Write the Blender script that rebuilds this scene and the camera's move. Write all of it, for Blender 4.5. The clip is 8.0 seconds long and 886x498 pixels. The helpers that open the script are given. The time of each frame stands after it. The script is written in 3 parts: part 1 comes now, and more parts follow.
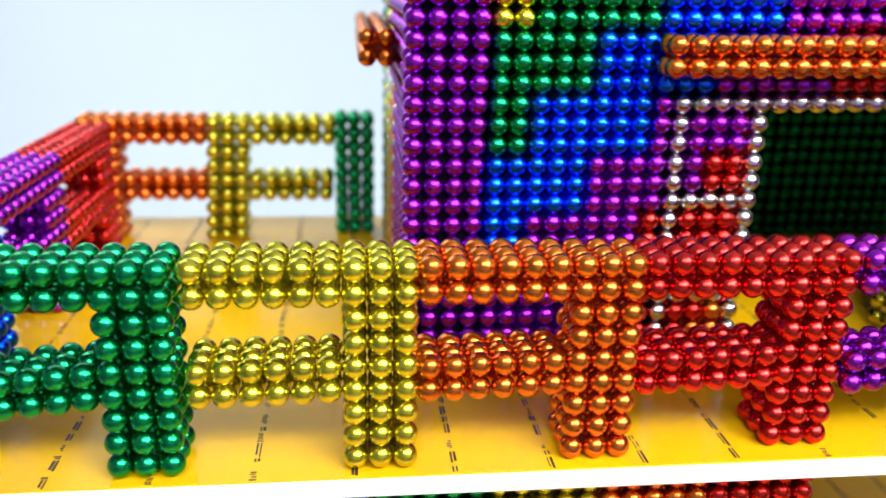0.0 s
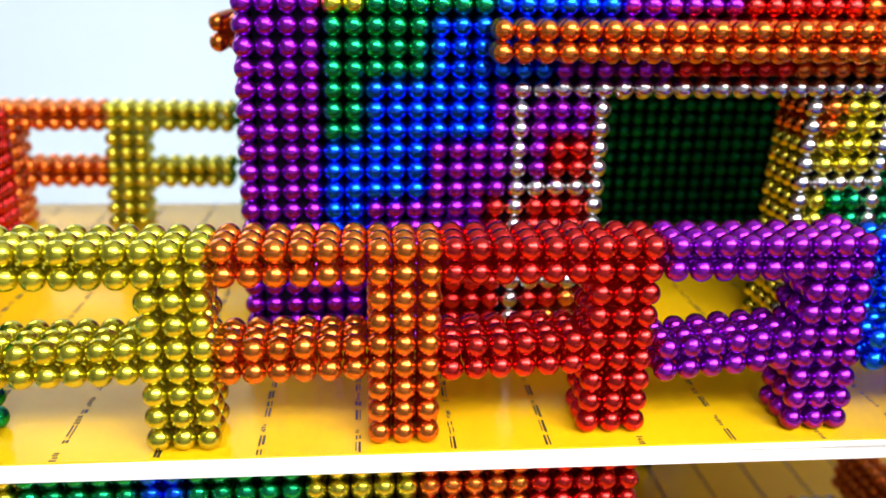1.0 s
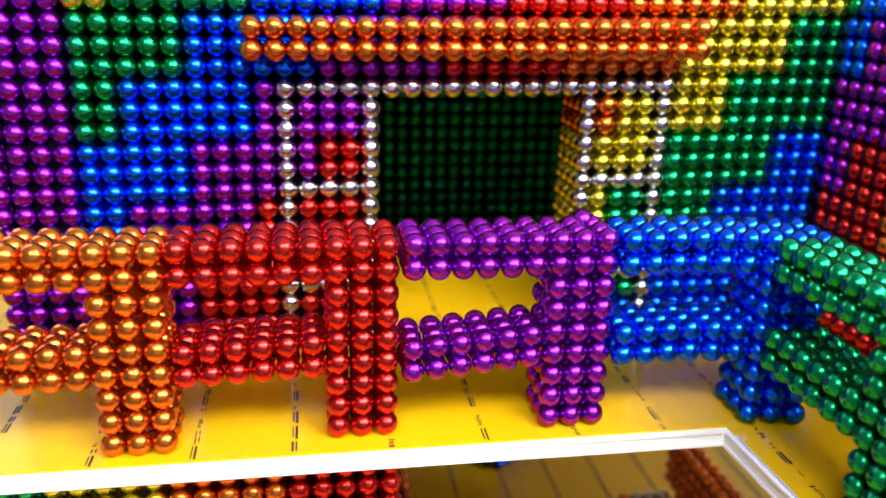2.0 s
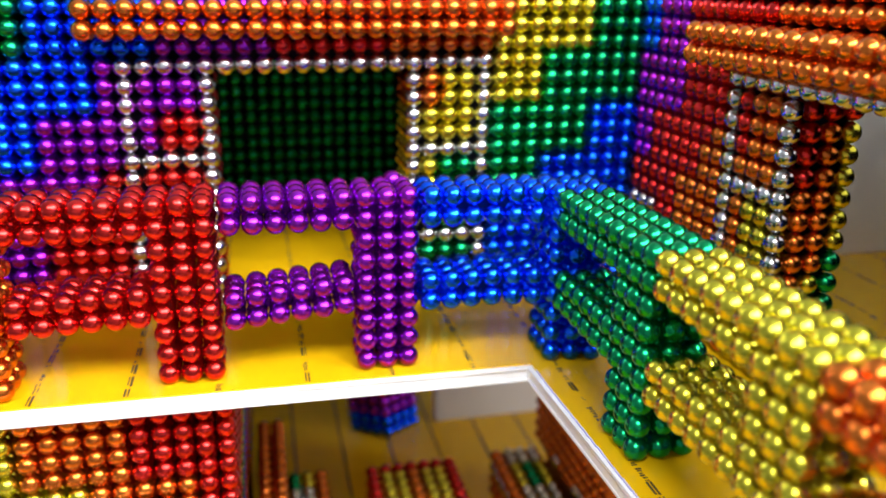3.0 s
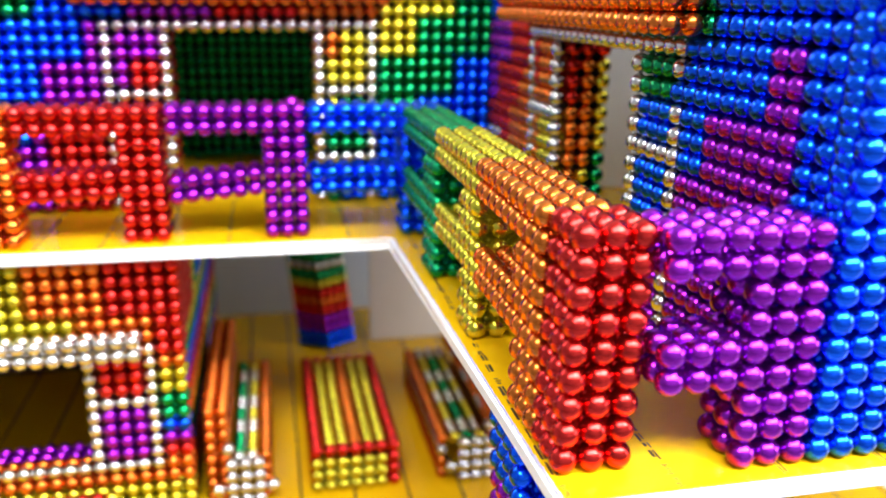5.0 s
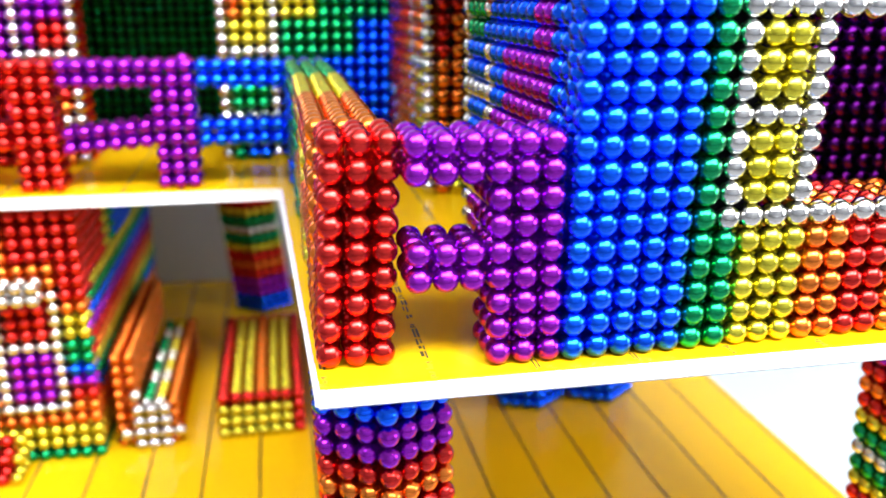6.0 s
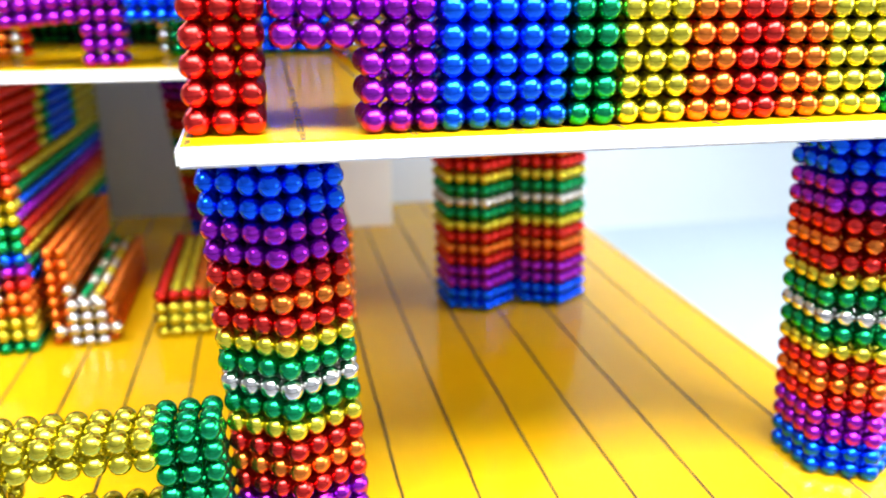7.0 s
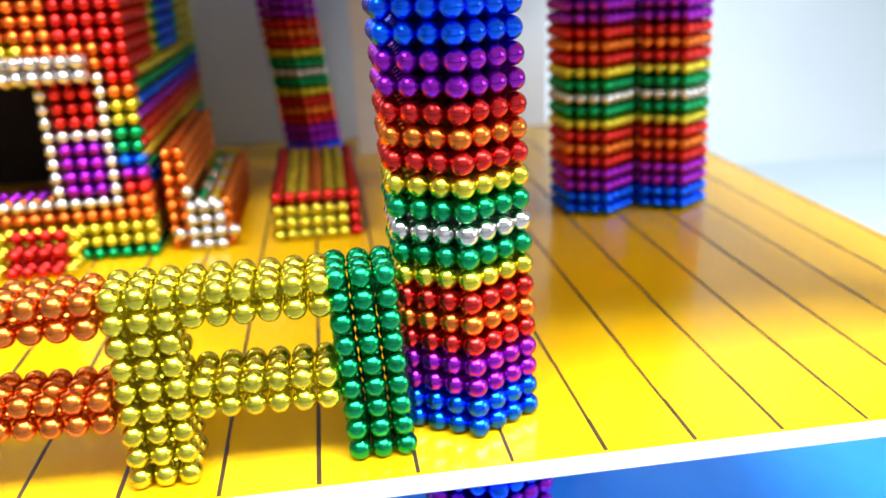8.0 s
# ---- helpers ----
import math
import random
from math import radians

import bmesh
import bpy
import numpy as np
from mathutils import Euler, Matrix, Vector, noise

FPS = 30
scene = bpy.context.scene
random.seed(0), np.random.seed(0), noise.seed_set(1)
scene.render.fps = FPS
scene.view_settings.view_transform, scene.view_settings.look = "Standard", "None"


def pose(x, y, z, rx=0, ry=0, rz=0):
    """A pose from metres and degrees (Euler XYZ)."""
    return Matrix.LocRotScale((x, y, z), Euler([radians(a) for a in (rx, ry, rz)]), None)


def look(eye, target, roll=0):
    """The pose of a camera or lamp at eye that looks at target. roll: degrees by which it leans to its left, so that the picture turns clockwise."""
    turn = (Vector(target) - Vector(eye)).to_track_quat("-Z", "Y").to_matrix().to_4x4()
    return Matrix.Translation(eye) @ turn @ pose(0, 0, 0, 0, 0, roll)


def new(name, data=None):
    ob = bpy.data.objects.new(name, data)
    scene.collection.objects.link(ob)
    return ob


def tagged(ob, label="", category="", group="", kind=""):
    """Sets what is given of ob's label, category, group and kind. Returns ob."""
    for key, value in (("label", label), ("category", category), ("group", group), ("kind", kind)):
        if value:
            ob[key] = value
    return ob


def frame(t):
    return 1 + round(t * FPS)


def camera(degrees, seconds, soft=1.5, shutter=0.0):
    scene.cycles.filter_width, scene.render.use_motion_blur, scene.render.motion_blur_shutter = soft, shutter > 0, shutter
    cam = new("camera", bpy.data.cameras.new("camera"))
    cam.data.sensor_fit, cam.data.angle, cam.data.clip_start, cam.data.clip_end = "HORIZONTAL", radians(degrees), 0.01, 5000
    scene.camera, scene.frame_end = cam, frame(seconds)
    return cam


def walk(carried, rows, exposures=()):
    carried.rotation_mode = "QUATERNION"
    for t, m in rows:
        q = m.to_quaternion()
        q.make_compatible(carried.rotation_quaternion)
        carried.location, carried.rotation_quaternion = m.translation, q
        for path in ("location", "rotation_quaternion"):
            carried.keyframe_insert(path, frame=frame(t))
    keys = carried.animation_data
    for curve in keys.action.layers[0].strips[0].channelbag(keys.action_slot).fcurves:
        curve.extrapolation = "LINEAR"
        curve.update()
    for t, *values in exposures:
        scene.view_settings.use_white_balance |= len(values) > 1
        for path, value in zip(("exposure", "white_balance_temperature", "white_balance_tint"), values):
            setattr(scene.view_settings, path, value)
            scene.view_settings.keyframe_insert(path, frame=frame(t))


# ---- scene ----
# Ball unit: every ball is 5 mm across; plan numbers below are in balls, z = 0 on the upper floor.
U = 0.005
BASE = 42.3


def P3(x, y, z):
    return Vector((x * U, y * U, (z + BASE) * U))


# ---------------------------------------------------------------- camera
cam = camera(57.2, 8.0, 1.5)
cam.data.dof.use_dof = True
cam.data.dof.focus_distance = 0.165
cam.data.dof.aperture_fstop = 12.5
PATH = [
    (0, (6.01, -28.52, 18.81), (9.36, -0.23, 9.40), 1.48),
    (0.5, (10.13, -28.87, 18.81), (13.45, -0.61, 9.31), 1.88),
    (1, (14.59, -29.44, 18.76), (17.33, -1.19, 9.03), 1.38),
    (1.5, (19.27, -29.95, 18.65), (23.09, -1.78, 9.05), 1.25),
    (2, (22.94, -29.80, 18.46), (27.79, -1.74, 9.03), 1.58),
    (2.2, (23.90, -30.43, 18.40), (29.35, -2.45, 9.03), 1.48),
    (3.3, (29.92, -37.44, 17.64), (36.37, -9.69, 8.24), 0.88),
    (3.5, (30.57, -39.39, 17.57), (36.89, -11.63, 8.12), 0.62),
    (4, (31.68, -43.51, 16.92), (37.58, -15.69, 7.37), 0.02),
    (4.2, (31.71, -45.32, 17.27), (37.58, -17.61, 7.40), -0.37),
    (5.3, (35.15, -55.35, 14.90), (41.30, -27.28, 6.30), 1.25),
    (5.5, (37.21, -55.92, 14.61), (43.07, -27.80, 5.96), 0.67),
    (6, (41.02, -58.35, 13.57), (46.74, -30.35, 4.45), 0.53),
    (6.5, (43.75, -60.32, 9.69), (49.71, -32.36, 0.59), 0.37),
    (7, (45.19, -60.72, 4.98), (50.98, -32.72, -4.09), -0.18),
    (7.5, (42.98, -61.20, 1.90), (48.59, -33.33, -7.69), -1.68),
    (8, (39.88, -59.45, -0.82), (43.72, -31.45, -10.89), -2.17),
]
walk(cam, [(t, look(P3(*eye), P3(*target), roll)) for t, eye, target, roll in PATH], [(0, -0.57), (2, -0.42), (3.4, -0.33), (4.1, -0.2), (5.3, 0.03), (6.5, 0.17), (8, 0.08)])

# ---------------------------------------------------------------- light
world = bpy.data.worlds.new("studio_air")
scene.world = world
world.use_nodes = True
world.node_tree.nodes["Background"].inputs[0].default_value = (0.9, 0.95, 1.0, 1)
world.node_tree.nodes["Background"].inputs[1].default_value = 0.35


def panel_lamp(name, eye, target, sx, sy, watts, colour=(0.97, 0.985, 1)):
    data = bpy.data.lights.new(name, "AREA")
    data.shape, data.size, data.size_y, data.energy, data.color = "RECTANGLE", sx, sy, watts, colour
    ob = new(name, data)
    ob.matrix_world = look(eye, target)
    return ob


panel_lamp("softbox_top", P3(30, -92, 103), P3(33, -12, 0), 0.55, 0.15, 9.2)
# Added fill with no known source, brightening the lower floor from the right.
panel_lamp("fill_side", P3(225, -60, 38), P3(68, -5, -20), 0.53, 0.37, 6.6)
# Unseen fill, added only to whiten the left of the backdrop.
panel_lamp("fill_backdrop", P3(-85, 105, 110), P3(-55, 168, 10), 0.6, 0.2, 6.6)

# ---------------------------------------------------------------- materials


def material(name):
    m = bpy.data.materials.new(name)
    m.use_nodes = True
    return m, m.node_tree.nodes, m.node_tree.links, m.node_tree.nodes["Principled BSDF"]


def plated(name, colour, rough=0.25, metal=0.985):
    """Lacquered, plated steel: a coloured mirror with slight wear."""
    m, n, l, b = material(name)
    info, geo = n.new("ShaderNodeObjectInfo"), n.new("ShaderNodeNewGeometry")
    add, frac = n.new("ShaderNodeMath"), n.new("ShaderNodeMath")
    frac.operation = "FRACT"
    l.new(info.outputs["Random"], add.inputs[0])
    l.new(geo.outputs["Random Per Island"], add.inputs[1])
    l.new(add.outputs[0], frac.inputs[0])
    hsv, val = n.new("ShaderNodeHueSaturation"), n.new("ShaderNodeMapRange")
    val.inputs["To Min"].default_value, val.inputs["To Max"].default_value = 0.88, 1.1
    l.new(frac.outputs[0], val.inputs["Value"])
    l.new(val.outputs[0], hsv.inputs["Value"])
    hsv.inputs["Color"].default_value = (*colour, 1)
    l.new(hsv.outputs[0], b.inputs["Base Color"])
    coord, smear = n.new("ShaderNodeTexCoord"), n.new("ShaderNodeTexNoise")
    smear.inputs["Scale"].default_value, smear.inputs["Detail"].default_value = 700.0, 3.0
    l.new(coord.outputs["Object"], smear.inputs["Vector"])
    r = n.new("ShaderNodeMapRange")
    r.inputs["To Min"].default_value, r.inputs["To Max"].default_value = rough - 0.015, rough + 0.03
    l.new(smear.outputs[0], r.inputs["Value"])
    l.new(r.outputs[0], b.inputs["Roughness"])
    b.inputs["Metallic"].default_value = metal
    b.inputs["Coat Weight"].default_value = 0.12
    b.inputs["Coat Roughness"].default_value = 0.15
    return m


PLATED = {
    "B": plated("blue_plating", (0.003, 0.11, 1.0)),
    "G": plated("green_plating", (0.004, 0.30, 0.10)),
    "Y": plated("lemon_gold_plating", (0.62, 0.555, 0.04)),
    "O": plated("orange_plating", (0.70, 0.175, 0.022)),
    "R": plated("red_plating", (0.60, 0.024, 0.02)),
    "P": plated("purple_plating", (0.31, 0.014, 0.49)),
    "W": plated("silver_plating", (0.62, 0.61, 0.60), 0.17, 1.0),
}


def painted(name, dark, light, rough, scale, bump=0.1, streak=(1, 1, 1)):
    m, n, l, b = material(name)
    coord, stretch = n.new("ShaderNodeTexCoord"), n.new("ShaderNodeMapping")
    stretch.inputs["Scale"].default_value = streak
    l.new(coord.outputs["Object"], stretch.inputs["Vector"])
    big, fine, mix = n.new("ShaderNodeTexNoise"), n.new("ShaderNodeTexNoise"), n.new("ShaderNodeMix")
    big.inputs["Scale"].default_value, fine.inputs["Scale"].default_value = scale, scale * 14
    fine.inputs["Detail"].default_value = 6
    for t in (big, fine):
        l.new(stretch.outputs[0], t.inputs["Vector"])
    ramp = n.new("ShaderNodeMath")
    ramp.operation = "MULTIPLY_ADD"
    ramp.inputs[1].default_value = 0.35
    l.new(fine.outputs[0], ramp.inputs[0])
    l.new(big.outputs[0], ramp.inputs[2])
    mix.data_type = "RGBA"
    mix.inputs[6].default_value, mix.inputs[7].default_value = (*dark, 1), (*light, 1)
    l.new(ramp.outputs[0], mix.inputs[0])
    l.new(mix.outputs[2], b.inputs["Base Color"])
    rr = n.new("ShaderNodeMapRange")
    rr.inputs["To Min"].default_value, rr.inputs["To Max"].default_value = rough * 0.75, rough * 1.3
    l.new(big.outputs[0], rr.inputs["Value"])
    l.new(rr.outputs[0], b.inputs["Roughness"])
    bp = n.new("ShaderNodeBump")
    bp.inputs["Strength"].default_value, bp.inputs["Distance"].default_value = bump, 0.0004
    l.new(fine.outputs[0], bp.inputs["Height"])
    l.new(bp.outputs[0], b.inputs["Normal"])
    return m


YELLOW = painted("glossy_yellow_card", (0.68, 0.365, 0.002), (0.78, 0.45, 0.004), 0.17, 18, 0.05, (1, 0.35, 1))
YELLOW.node_tree.nodes["Principled BSDF"].inputs["Specular IOR Level"].default_value = 0.45
INK = painted("black_marker_ink", (0.012, 0.008, 0.006), (0.05, 0.03, 0.01), 0.5, 300)
FOAM = painted("white_foam_board", (0.76, 0.76, 0.79), (0.86, 0.86, 0.87), 0.6, 60, 0.35)
# Ball colours darkened by hand to stand for shade in the gaps.
SHADED_CORE = {c: painted(w + "_shaded_core", tuple(v * 0.13 for v in rgb), tuple(v * 0.26 for v in rgb), 0.75, 300) for c, w, rgb in (("B", "blue", (0.002, 0.10, 0.88)), ("G", "green", (0.004, 0.30, 0.10)), ("Y", "gold", (0.62, 0.555, 0.04)), ("O", "orange", (0.76, 0.175, 0.011)), ("R", "red", (0.65, 0.021, 0.013)), ("P", "purple", (0.25, 0.012, 0.5)), ("W", "grey", (0.8, 0.8, 0.8)))}
PALE = painted("pale_blue_card", (0.62, 0.71, 0.86), (0.68, 0.76, 0.88), 0.6, 40, 0.2)
PAPER = painted("white_backdrop_paper", (0.50, 0.575, 0.625), (0.55, 0.62, 0.67), 0.8, 5, 0.1)
SHADE = painted("toned_down_grey_blue", (0.40, 0.49, 0.54), (0.44, 0.53, 0.575), 0.8, 5, 0.1)
# Lower house interior's darkness, put into its wall colour.
BROWN = painted("interior_shade_brown", (0.020, 0.011, 0.007), (0.034, 0.019, 0.012), 0.8, 40)
SLATE = painted("dark_grey_foreground", (0.15, 0.15, 0.16), (0.19, 0.19, 0.20), 0.7, 12)
STUDIO = painted("white_studio_wall", (0.58, 0.59, 0.61), (0.64, 0.65, 0.67), 0.9, 6)
# Near-black and dark red backing colours stand for shade between wall balls.
DARK = painted("gap_shade_dark", (0.005, 0.003, 0.010), (0.010, 0.007, 0.018), 0.6, 300)
WARM = painted("gap_shade_dark_red", (0.020, 0.005, 0.003), (0.050, 0.012, 0.006), 0.6, 300)
for m in (DARK, WARM, *SHADED_CORE.values()):
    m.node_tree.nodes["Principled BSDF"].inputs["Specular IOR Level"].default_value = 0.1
WATER = painted("glossy_blue_card", (0.004, 0.13, 0.58), (0.03, 0.27, 0.78), 0.24, 9, 0.05)

# Translucency is made up, to give the wing interior an even dim light.
SHEET = painted("light_passing_roof_white", (0.80, 0.80, 0.80), (0.86, 0.86, 0.86), 0.7, 40)
sn, sl = SHEET.node_tree.nodes, SHEET.node_tree.links
thin, blend = sn.new("ShaderNodeBsdfTranslucent"), sn.new("ShaderNodeMixShader")
thin.inputs["Color"].default_value = (0.92, 0.91, 0.90, 1)
blend.inputs[0].default_value = 0.6
sl.new(sn["Principled BSDF"].outputs[0], blend.inputs[1])
sl.new(thin.outputs[0], blend.inputs[2])
sl.new(blend.outputs[0], sn["Material Output"].inputs["Surface"])

# ---------------------------------------------------------------- mesh helpers


def finish(name, bm, mat, parent=None, smooth=True, kind=""):
    me = bpy.data.meshes.new(name)
    bm.to_mesh(me)
    bm.free()
    for poly in me.polygons:
        poly.use_smooth = smooth
    me.materials.append(mat)
    ob = new(name, me)
    ob.parent = parent
    return tagged(ob, kind=kind)


def part(name, bm, mat, parent, label="", smooth=False):
    return tagged(finish(name, bm, mat, parent, smooth), label)


def slab(bm, lo, hi, bevel=0.0, seg=2):
    """A box between two corners, in plan units, with rounded edges."""
    a, b = P3(*lo), P3(*hi)
    made = bmesh.ops.create_cube(bm, size=1, matrix=Matrix.Translation((a + b) / 2) @ Matrix.Diagonal((*(b - a), 1)))
    if bevel:
        edges = list({e for v in made["verts"] for e in v.link_edges})
        bmesh.ops.bevel(bm, geom=edges, offset=bevel * U, segments=seg, affect="EDGES", profile=0.5)
    return bm


def boxes(name, spans, mat, parent):
    """Many small boxes in one mesh."""
    verts, faces = [], []
    for lo, hi in spans:
        n = len(verts)
        verts += [P3((lo, hi)[a][0], (lo, hi)[b][1], (lo, hi)[c][2])[:] for a in (0, 1) for b in (0, 1) for c in (0, 1)]
        faces += [tuple(n + q for q in f) for f in ((0, 1, 3, 2), (4, 6, 7, 5), (0, 4, 5, 1), (2, 3, 7, 6), (0, 2, 6, 4), (1, 5, 7, 3))]
    me = bpy.data.meshes.new(name)
    me.from_pydata(verts, [], faces)
    me.materials.append(mat)
    ob = new(name, me)
    ob.parent = parent
    return ob


def sphere_mesh(name, mat, steps):
    bm = bmesh.new()
    bmesh.ops.create_icosphere(bm, subdivisions=steps, radius=U * (0.512 if steps == 2 else 0.502))
    me = bpy.data.meshes.new(name)
    bm.to_mesh(me)
    bm.free()
    for poly in me.polygons:
        poly.use_smooth = True
    me.materials.append(mat)
    return me


FINE = {c: sphere_mesh("ball_fine", m, 3) for c, m in PLATED.items()}
PLAIN = {c: sphere_mesh("ball_plain", m, 2) for c, m in PLATED.items()}


def raw_sphere(steps):
    bm = bmesh.new()
    bmesh.ops.create_icosphere(bm, subdivisions=steps, radius=U * (0.512 if steps == 2 else 0.502))
    v = np.array([x.co[:] for x in bm.verts])
    f = np.array([[x.index for x in y.verts] for y in bm.faces])
    bm.free()
    return v, f


RAW = {2: raw_sphere(2), 3: raw_sphere(3)}
rng = random.Random(7)


def jig(a=0.014):
    return rng.uniform(-a, a)


def joined_balls(name, parent, items, steps=2, label=""):
    """Many balls in one mesh, one material a colour."""
    if not items:
        return None
    v, f = RAW[steps]
    places = np.array([P3(*p[:3])[:] for p in items])
    verts = (places[:, None, :] + v[None]).reshape(-1, 3)
    faces = (f[None] + (np.arange(len(items)) * len(v))[:, None, None]).reshape(-1, 3)
    me = bpy.data.meshes.new(name)
    me.from_pydata(verts.tolist(), [], faces.tolist())
    colours = sorted({p[3] for p in items})
    for c in colours:
        me.materials.append(PLATED[c])
    me.polygons.foreach_set("material_index", np.repeat([colours.index(p[3]) for p in items], len(f)))
    me.polygons.foreach_set("use_smooth", np.ones(len(faces), bool))
    ob = new(name, me)
    ob.parent = parent
    return tagged(ob, label, kind="stuff")


def lone_balls(parent, items, fine=True):
    kit = FINE if fine else PLAIN
    for x, y, z, c in items:
        ob = new("ball", kit[c])
        ob.location = P3(x, y, z)
        ob.parent = parent


def shaken(items, jitter=0.013):
    return [(x + jig(jitter), y + jig(jitter), z + jig(jitter * 0.5), c) for x, y, z, c in items]


def ball_parts(parent, items, fine=True, most=300, jitter=0.013):
    """Balls as parts of a thing; those past the first ones are joined."""
    items = shaken(items, jitter)
    lone_balls(parent, items[:most], fine)
    joined_balls("further_balls", parent, items[most:], 3 if fine else 2)


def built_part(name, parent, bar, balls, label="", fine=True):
    """A part round an added bar, coloured as gap shade, with each ball a piece under it."""
    core = part(name, slab(bmesh.new(), *bar), SHADED_CORE[balls[len(balls) // 2][3]], parent, label)
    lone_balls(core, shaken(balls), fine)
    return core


def around(balls, inset):
    """Corners of a box inside a run of balls, inset by balls' radii."""
    lo, hi = [min(b[n] for b in balls) for n in range(3)], [max(b[n] for b in balls) for n in range(3)]
    keep = [min(inset if n < 2 else 0.2, (h - l) / 2 - 0.1) if h - l > 0.3 else -0.12 for n, (l, h) in enumerate(zip(lo, hi))]
    return tuple(l + k for l, k in zip(lo, keep)), tuple(h - k for h, k in zip(hi, keep))


def shade_backing(home, boxes, mat=None):
    """An added slab behind a wall's outer balls, coloured as the shade in their gaps."""
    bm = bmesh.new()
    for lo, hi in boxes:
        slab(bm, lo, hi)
    return part("shade_backing", bm, mat or DARK, home, "added backing, coloured dark as the shade between the balls")


def thing(name, label, category, group="", kind=""):
    return tagged(new(name), label, category, group, kind)


def runs(text):
    """'P4 .2 W1' as a list of colours, with None for an opening."""
    out = []
    for word in text.split():
        out += [None if word[0] == "." else word[0]] * int(word[1:])
    return out


# ---------------------------------------------------------------- studio and base
glow, gn, gl, gb = material("ring_lamp_diffuser")
gb.inputs["Base Color"].default_value = (0.9, 0.9, 0.9, 1)
gb.inputs["Emission Color"].default_value = (0.97, 0.985, 1, 1)
gb.inputs["Emission Strength"].default_value = 105.0
tube = bmesh.new()
around_ring, cross = 32, 10
rows = []
for a in range(around_ring):
    ta = 2 * math.pi * a / around_ring
    rows.append([tube.verts.new(((0.125 + 0.018 * math.cos(2 * math.pi * b / cross)) * math.cos(ta), (0.125 + 0.018 * math.cos(2 * math.pi * b / cross)) * math.sin(ta), 0.010 * math.sin(2 * math.pi * b / cross))) for b in range(cross)])
for a in range(around_ring):
    for b in range(cross):
        tube.faces.new((rows[a][b], rows[(a + 1) % around_ring][b], rows[(a + 1) % around_ring][(b + 1) % cross], rows[a][(b + 1) % cross]))
ring_lamp = thing("ring_lamp", "round white studio ring lamp hung above the model", "lamp")
ring_lamp.matrix_world = look(P3(100, -78, 95), P3(45, -20, -5))
part("diffuser", tube, glow, ring_lamp, "glowing white ring diffuser", True)
arm = bmesh.new()
bmesh.ops.create_cone(arm, cap_ends=True, segments=12, radius1=0.006, radius2=0.006, depth=0.23, matrix=Matrix.Rotation(radians(90), 4, "X"))
part("bracket", arm, STUDIO, ring_lamp, "grey metal bracket")
rod = bmesh.new()
bmesh.ops.create_cone(rod, cap_ends=True, segments=12, radius1=0.006, radius2=0.006, depth=0.275, matrix=ring_lamp.matrix_world.inverted() @ Matrix.Translation(P3(100, -78, 122.5)))
part("hanging_rod", rod, STUDIO, ring_lamp, "grey metal rod up to the ceiling")
SWEEP = 70
profile = [(-42, -44)] + [(168 - SWEEP + SWEEP * math.sin(a), -44 + SWEEP * (1 - math.cos(a))) for a in (math.pi / 2 * n / 24 for n in range(25))] + [(168, 150)]


def paper_sweep(name, label, x0, x1):
    """Table paper that curves up into the backdrop without a corner."""
    bm = bmesh.new()
    edges = [[bm.verts.new(P3(x, y + d, z - d)) for y, z in profile] for x, d in ((x0, 0), (x1, 0), (x1, 2), (x0, 2))]
    for n in range(len(profile) - 1):
        for a, b in ((0, 1), (1, 2), (2, 3), (3, 0)):
            bm.faces.new((edges[a][n], edges[b][n], edges[b][n + 1], edges[a][n + 1]))
    for n, turn in ((0, -1), (-1, 1)):
        bm.faces.new([e[n] for e in edges][::turn])
    bmesh.ops.recalc_face_normals(bm, faces=bm.faces[:])
    return tagged(finish(name, bm, PAPER, None, True), label, "backdrop", kind="structure")


# Out of view; added so the balls mirror a darker foreground.
tagged(finish("unseen_dark_foreground", slab(bmesh.new(), (-260, -240, -46.2), (330, -40, -44.1)), SLATE, None, False), "unseen dark grey sheet added in front to darken ball reflections", "table top", kind="structure")
paper_sweep("backdrop", "pale white paper sweep under and behind the model", -260, 330)
for nm, lo, hi in (
    ("wall_west", (-262, -240, -46), (-260, 170, 150)),
    ("wall_east", (330, -240, -46), (332, 170, 150)),
    ("wall_south", (-260, -242, -46), (330, -240, 150)),
    ("ceiling", (-260, -240, 150), (330, 170, 152)),
):
    tagged(finish(nm, slab(bmesh.new(), lo, hi), STUDIO, None, False), "plain grey studio wall" if nm == "wall_south" else "plain white studio wall", "backdrop", kind="structure")
# Made-up sheet; its darker tone holds down the overlit paper.
tagged(finish("dimming_sheet", slab(bmesh.new(), (93.4, -42, -44), (328, 97, -43.8), 0.05), SHADE), "added pale grey-blue sheet that tones down the overlit table paper", "paper sheet", kind="structure")
tagged(finish("water", slab(bmesh.new(), (-60, -40, -44), (93, 42.5, BASE * -1), 0.1), WATER), "glossy blue base sheet like water under the house", "base", kind="structure")

# ---------------------------------------------------------------- floors


